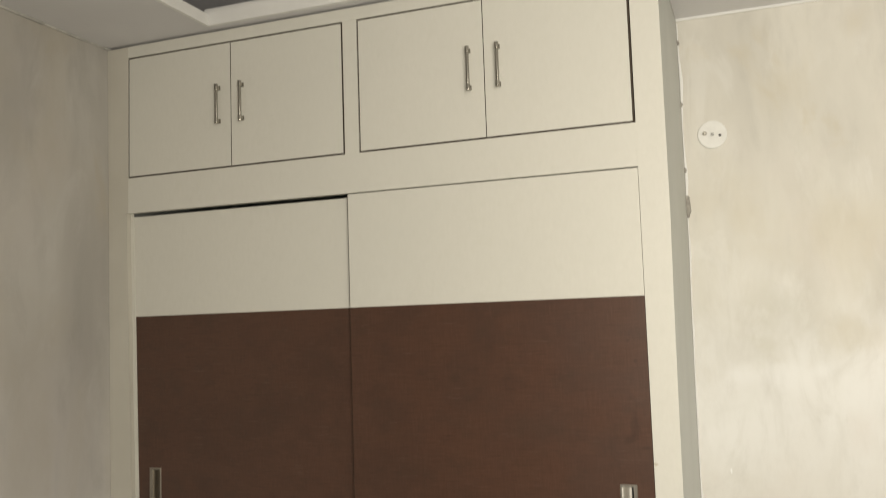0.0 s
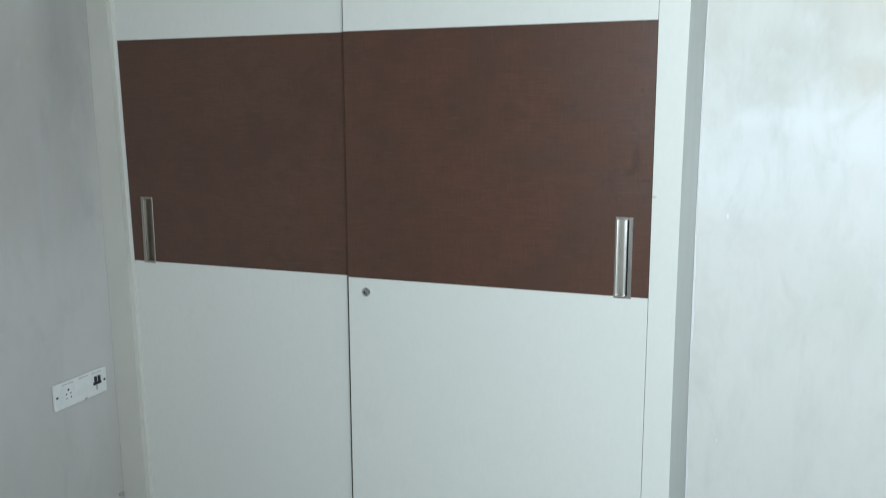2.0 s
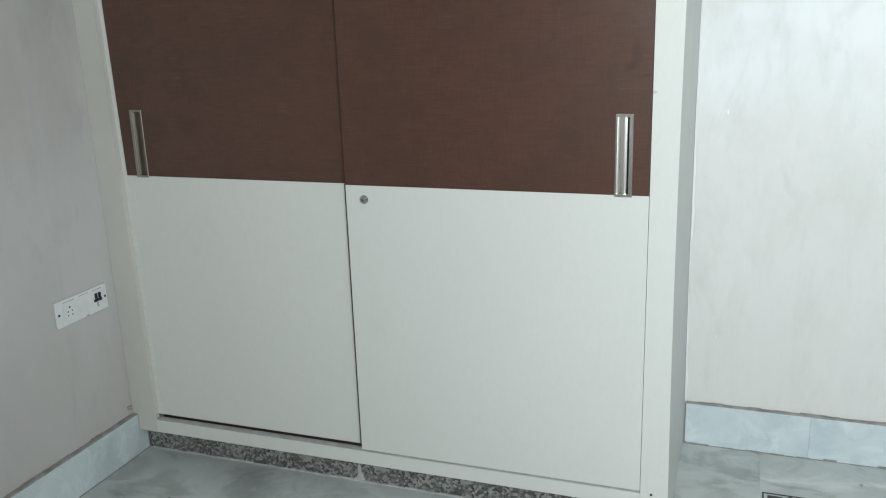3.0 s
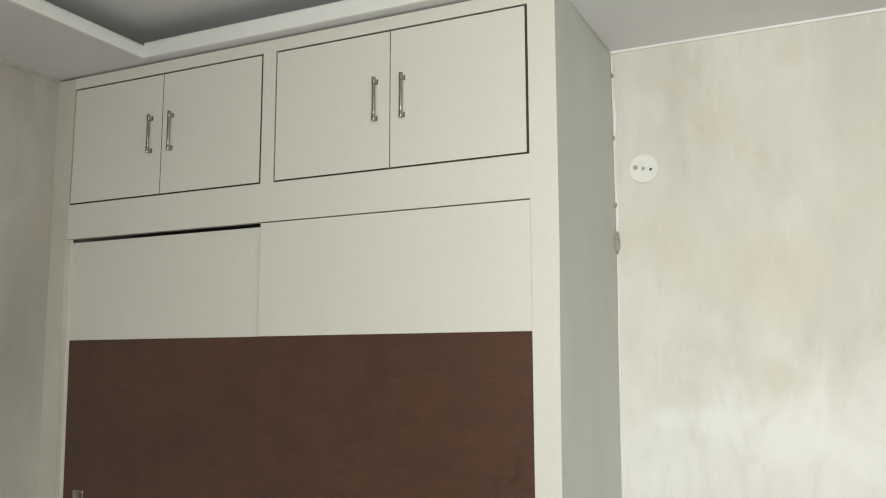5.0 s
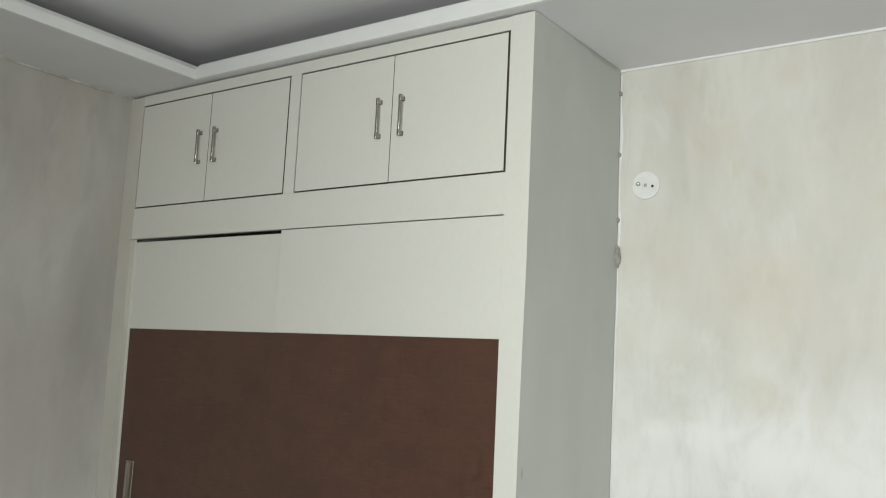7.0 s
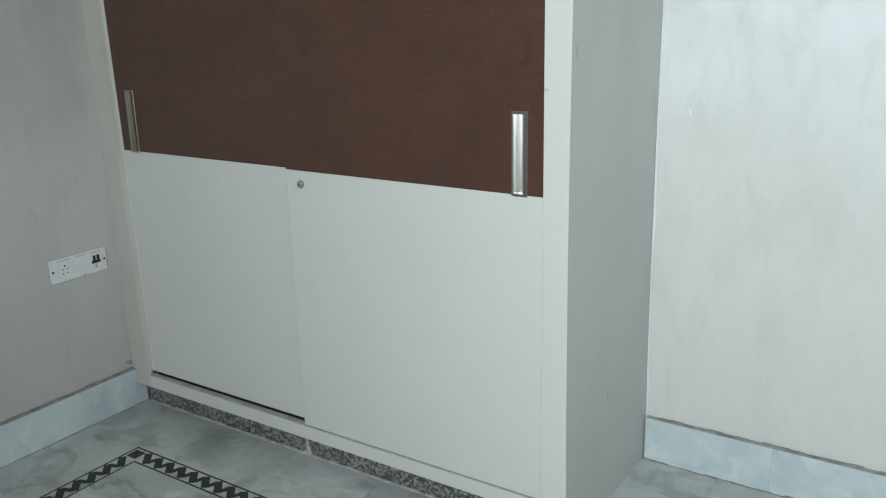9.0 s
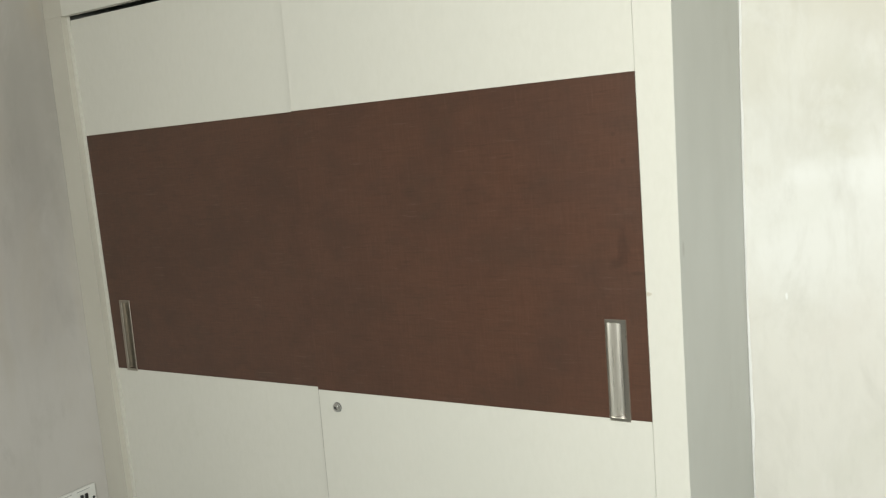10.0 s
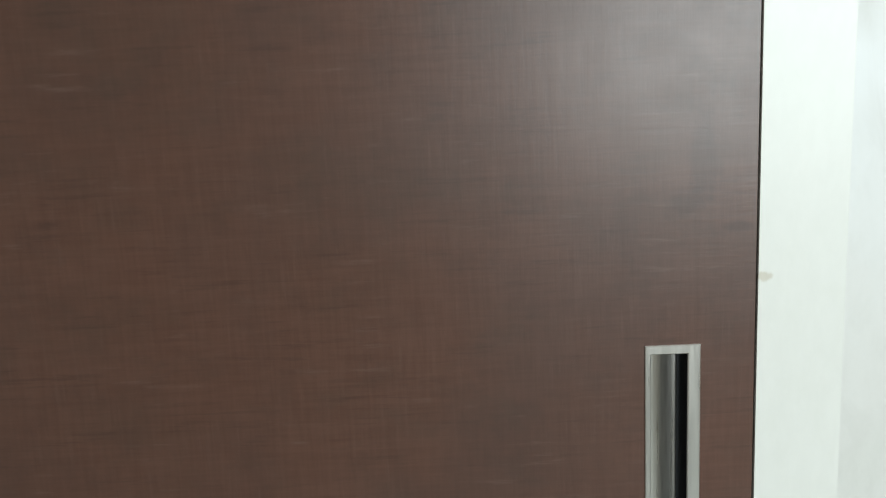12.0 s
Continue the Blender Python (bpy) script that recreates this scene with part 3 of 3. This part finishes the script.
def sliding_door(x0, x1, y, z0, z1, brown0, hx, mirror, label):
    t, e = 0.0155, 0.0004
    door = part("sliding_door", boxes((x0, x1, y + 0.0162, y + 0.018, z0, z1)), CREAM, wardrobe, label)
    part("upper_panel", boxes((x0, x1, y, y + t, BR1 + e, z1), bevel=0.0008), CREAM, door, "plain cream laminate panel")
    part("lower_panel", boxes((x0, x1, y, y + t, z0, BR0 - e), bevel=0.0008), CREAM, door, "plain cream laminate panel")
    if brown0 > x0:
        part("edge_strip", boxes((x0, brown0 - e, y, y + t, BR0, BR1), bevel=0.0006), CREAM, door)
    hw, hh = 0.046, 0.21
    a, b, c, d = hx + 0.0006, hx + hw - 0.0006, BR0 + 0.0012, BR0 + hh - 0.0006
    drop = 0.005  # the pull reaches a little below the brown panel
    part("brown_panel", boxes((brown0, a, y, y + t, BR0, BR1), (b, x1, y, y + t, BR0, BR1), (a, b, y, y + t, d, BR1), (a, b, y, y + t, BR0, c)),
         BROWN, door, "dark brown linen-grain laminate panel")
    h = part("flush_handle", handle_rim(mirror), NICKEL_DIM if mirror else NICKEL, door, "nickel let-in handle, darkened for its dim reflections" if mirror else "brushed nickel let-in handle")
    h.location = (hx, y - 0.0002, BR0 - drop)
    h = part("handle_scoop", handle_scoop(mirror), (NICKEL_DIM, NICKEL_DIM) if mirror else (NICKEL, DARK), door, "curved metal scoop with a dark grip slot")
    h.location = (hx, y - 0.0002, BR0 - drop)
    return door


left_door = sliding_door(0.030, 0.905, 0.0225, 0.1505, 2.058, 0.030, 0.113, True, "cream sliding door with a brown middle panel")
right_door = sliding_door(0.874, STILE_R - 0.0015, 0.002, 0.1425, 2.0655, 0.874, 1.660, False, "cream sliding door with brown panel and lock")
# Dark strip put where the right door's shadow falls on the left one.
part("door_shadow", boxes((0.8657, 0.8738, 0.0115, 0.0222, 0.152, BR0), (0.868, 0.8738, 0.0115, 0.0222, BR0, 2.057)), BAND, left_door, "dark strip for the right door's shadow on the left")
bm = bmesh.new()
rod(bm, (0, -0.0030, 0), 0.0118, 0.006, (90, 0, 0), 28, 0.0026)
rod(bm, (0, -0.0007, 0), 0.0130, 0.0014, (90, 0, 0), 28, 0.0003, slot=1)
rod(bm, (0.0, -0.0062, 0.0), 0.0072, 0.0012, (90, 0, 0), 24, 0.0004)
box(bm, -0.0060, -0.0002, -0.0075, -0.0060, -0.0040, 0.0032, 0.0006, slot=1)
box(bm, -0.0012, 0.0046, -0.0075, -0.0060, -0.0054, -0.0020, 0.0006, slot=1)
lock = part("door_lock", bm, (CHROME, DARK), right_door, "small round chrome cam lock")
lock.location = (0.932, 0.002, 0.964)

bm = bmesh.new()
rod(bm, (0, -0.0004, 0), 0.0038, 0.0014, (90, 0, 0), 16, 0.0004)
screw = part("screw", bm, BAND, wardrobe, "dark screw head low on the stile")
screw.location = (1.783, 0.0, 0.136)

# ---- small things on the walls ----
# Switch plate on the west wall.
plate = thing("switch_plate", "white socket plate with one switch missing, on the wall", "socket", (WEST - 0.0055, -0.163, 0.6095))
bm = bmesh.new()
box(bm, 0.0002, 0.009, -0.113, 0.113, -0.0425, 0.0425, 0.0025)
part("plate", bm, PLASTIC, plate)
bm = bmesh.new()
box(bm, 0.0088, 0.0108, -0.083, -0.031, -0.027, 0.027, 0.0015)
part("socket", bm, PLASTIC, plate)
bm = bmesh.new()
for y, z, r in ((-0.057, 0.014, 0.0036), (-0.066, 0.001, 0.0027), (-0.048, 0.001, 0.0027), (-0.066, -0.012, 0.0024), (-0.048, -0.012, 0.0024)):
    rod(bm, (0.0108, y, z), r, 0.001, (0, 90, 0), 14)
part("socket_hole", bm, DARK, plate, "dark pin holes of the socket")
for y in (-0.103, 0.103):
    bm = bmesh.new()
    rod(bm, (0.0095, y, 0.0), 0.0042, 0.002, (0, 90, 0), 16, 0.0006)
    part("screw", bm, DARK, plate)
bm = bmesh.new()
box(bm, 0.0088, 0.0106, -0.020, 0.028, -0.027, 0.027, 0.0015)
part("blank_cover", bm, PLASTIC, plate)
bm = bmesh.new()
box(bm, 0.0088, 0.0125, 0.052, 0.086, -0.007, 0.003, 0.001)
box(bm, 0.0088, 0.0150, 0.057, 0.065, 0.004, 0.022, 0.0015)
box(bm, 0.0088, 0.0150, 0.073, 0.081, 0.004, 0.022, 0.0015)
part("toggle", bm, DARK, plate, "black forked switch terminal")
for y0, y1, z in ((-0.082, -0.032, 0.034), (-0.012, 0.030, 0.035), (0.047, 0.092, 0.034)):
    part("print_bar", boxes((0.0088, 0.0094, y0, y1, z - 0.0012, z + 0.0012)), PRINT, plate, "faint grey printed bar")
part("print_bar", boxes((0.0088, 0.0094, 0.064, 0.072, -0.026, -0.010)), PRINT, plate, "faint grey printed bar")
part("clip", boxes((0.0088, 0.0105, 0.012, 0.022, -0.0415, -0.037)), PRINT, plate)

# Round lamp-point cover on the north wall.
rose = thing("wall_rose", "round white lamp-point cover on the bare wall", "junction box", (1.926, WALL_N, 2.260))
bm = bmesh.new()
rod(bm, (0, -0.004, 0), 0.047, 0.007, (90, 0, 0), 48, 0.0025)
part("cover", bm, PLASTIC, rose)
bm = bmesh.new()
bmesh.ops.create_uvsphere(bm, u_segments=16, v_segments=10, radius=0.0075, matrix=pose(-0.024, -0.010, 0.005))
for f in bm.faces:
    f.smooth = True
part("knob", bm, NICKEL, rose, "dull metal screw knob")
bm = bmesh.new()
box(bm, -0.005, 0.005, -0.0105, -0.0072, -0.005, 0.005, 0.001)
box(bm, -0.0022, 0.0022, -0.0108, -0.0104, -0.0022, 0.0022)
part("terminal", bm, ALU, rose)
bm = bmesh.new()
rod(bm, (0.024, -0.0078, -0.005), 0.0045, 0.0012, (90, 0, 0), 16)
part("wire_hole", bm, DARK, rose)

# Rough filler in the joint between the side panel and the wall.
seam = bmesh.new()
rows = []
for i in range(101):
    z = 0.158 + (SOFFIT - 0.160) * i / 100
    w = 0.0035 + 0.010 * max(0.0, noise.noise(Vector((3.1, 0.7, z * 5.5)))) + 0.0022 * noise.noise(Vector((8.3, 1.9, z * 31)))
    w = max(0.0012, w)
    rows.append([seam.verts.new((W - bow(z) + x, WALL_N - y, z)) for x, y in ((0.0004, 0.0005), (0.0004, 0.0052), (0.0004 + w * 0.6, 0.0040), (0.0004 + w, 0.0005))])
for p, q in zip(rows, rows[1:]):
    for k in range(3):
        seam.faces.new((p[k], p[k + 1], q[k + 1], q[k])).smooth = True
setting(part("trim_seam", seam, TRIM), "rough white filler along the wardrobe's joint", "filler")


def putty_lump(place, size, label):
    bm = bmesh.new()
    bmesh.ops.create_icosphere(bm, subdivisions=3, radius=1.0)
    for v in bm.verts:
        v.co *= 1 + 0.45 * (noise.noise(v.co * 1.6 + Vector(place) * 9))
        v.co = Vector((v.co.x * size[0], v.co.y * size[1], v.co.z * size[2]))
    for f in bm.faces:
        f.smooth = True
    ob = part("putty_lump", bm, LUMP)
    ob.location = place
    return tagged(ob, label, "putty", group="lumps along the wardrobe joint")


putty_lump((W - bow(2.025) + 0.002, WALL_N - 0.012, 2.025), (0.012, 0.016, 0.032), "grey-brown lump of putty in the wall joint")
for z in (2.372, 2.148, 2.587):
    putty_lump((W + 0.001, WALL_N - 0.007, z), (0.006, 0.009, 0.008), "small dark blob of putty in the wall joint")
putty_lump((WEST + 0.001, -0.014, 0.178), (0.007, 0.010, 0.007), "small pale blob of putty above the skirting")

bm = bmesh.new()
bmesh.ops.create_icosphere(bm, subdivisions=2, radius=0.005)
for v in bm.verts:
    v.co *= 1 + 0.4 * noise.noise(v.co * 300)
    v.co.z = v.co.z * 0.6 + 0.003
chip = part("stone_chip", bm, LUMP)
chip.location = (2.388, 0.467, 0.0)
tagged(chip, "tiny dark stone chip lying on the marble floor", "stone chip")

# ---- floor inlay: a zigzag between two dark lines, set round the room and round the wardrobe ----
BX0, BX1, BY0, BY1 = 0.322, ROOM_E - 0.322, -2.07, -0.268
NX, NY = 2.129, 0.303  # the corner of the band beside the wardrobe
P = 0.059
border = tagged(new("floor_border"), "black marble inlay band of zigzags between two lines", "floor inlay", kind="structure")
TURNS = ((BX0, BY0), (BX0, BY1), (NX, BY1), (NX, NY), (BX1, NY), (BX1, BY0))  # clockwise, seen from above


def offset_turns(off):
    """The band's corners moved out by off, each along both of its sides."""
    out = []
    for i, (x, y) in enumerate(TURNS):
        (px, py), (qx, qy) = TURNS[i - 1], TURNS[(i + 1) % len(TURNS)]
        a, b = Vector((x - px, y - py)).normalized(), Vector((qx - x, qy - y)).normalized()
        out.append((x - off * (a.y + b.y), y + off * (a.x + b.x)))
    return out


for off in (0.035, -0.035):
    ring = offset_turns(off)
    t = 0.0026
    for (x0, y0), (x1, y1) in zip(ring, ring[1:] + ring[:1]):
        gx, gy = (t, -t) if abs(x1 - x0) < 0.001 else (-t, t)
        part("inlay_line", boxes((min(x0, x1) - t, max(x0, x1) + gx, min(y0, y1) - t, max(y0, y1) + gy, -0.01, 0.0012)), INLAY, border)


def zigzag(flip):
    """One tooth along +x: a broad stroke inwards and a narrow one back out."""
    bm = bmesh.new()
    s = -1 if flip else 1
    for pts in (((-0.004, 0.017), (0.017, 0.0325), (0.063, -0.016), (0.042, -0.0315)),
                ((0.049, -0.002), (0.063, -0.016), (0.069, 0.002), (0.055, 0.017))):
        z = 0.0013 if pts[0][0] < 0 else 0.0010
        low, high = [[bm.verts.new((x * s, y, h)) for x, y in pts] for h in (-0.01, z)]
        bm.faces.new(high)
        for i in range(4):
            bm.faces.new((low[i], low[(i + 1) % 4], high[(i + 1) % 4], high[i]))
    return bm


teeth = {}
for (x0, y0), (x1, y1) in zip(TURNS, TURNS[1:] + TURNS[:1]):
    along = Vector((x1 - x0, y1 - y0))
    start = 0.030
    n = round((along.length - 2 * start) / P)
    pitch = (along.length - 2 * start) / n
    along.normalize()
    flip = abs(along.y) > 0.5
    for i in range(n):
        if flip not in teeth:
            ob = part("zigzag_piece", zigzag(flip), INLAY, border)
            teeth[flip] = ob.data
        else:
            ob = piece("zigzag_piece", teeth[flip], border)
        at = start + (i + (1 if flip else 0)) * pitch
        ob.location = (x0 + along.x * at, y0 + along.y * at, 0)
        ob.rotation_euler = (0, 0, math.atan2(along.y, along.x))
for x, y in TURNS:
    part("corner_block", boxes((x - 0.022, x + 0.022, y - 0.022, y + 0.022, -0.01, 0.0014)), INLAY, border)

# ---- floor slabs: large marble pieces with hairline joints, the joints hidden under the band where they meet it ----
def floor_slab(*rows):
    part("floor_slab", boxes(*((x0, x1, y0, y1, -0.001, 0.0) for x0, x1, y0, y1 in rows)), FLOOR, floor)


J = 0.0005  # half a joint
floor_slab((-T, 1.17 - J, BY1, WALL_N + T), (-T, BX0 - J, -1.17 + J, BY1))
floor_slab((1.17 + J, 2.085 - J, BY1 + J, WALL_N + T))
for x0, x1 in ((2.085, 3.0), (3.0, ROOM_E + T)):
    floor_slab((x0 + J, x1 - J, NY + J, WALL_N + T))
    floor_slab((x0 + J, x1 - J, BY1 + J, NY - J))
for y0, y1, cuts in ((-1.17, BY1, (BX0, 1.47, 2.72, BX1, ROOM_E + T)), (BY0, -1.17, (-T, BX0, 1.47, 2.72, BX1, ROOM_E + T)),
                     (ROOM_S - T, BY0, (-T, 1.17, 2.085, 3.0, ROOM_E + T))):
    for x0, x1 in zip(cuts, cuts[1:]):
        floor_slab((x0 + J, x1 - J, y0 + J, y1 - J))
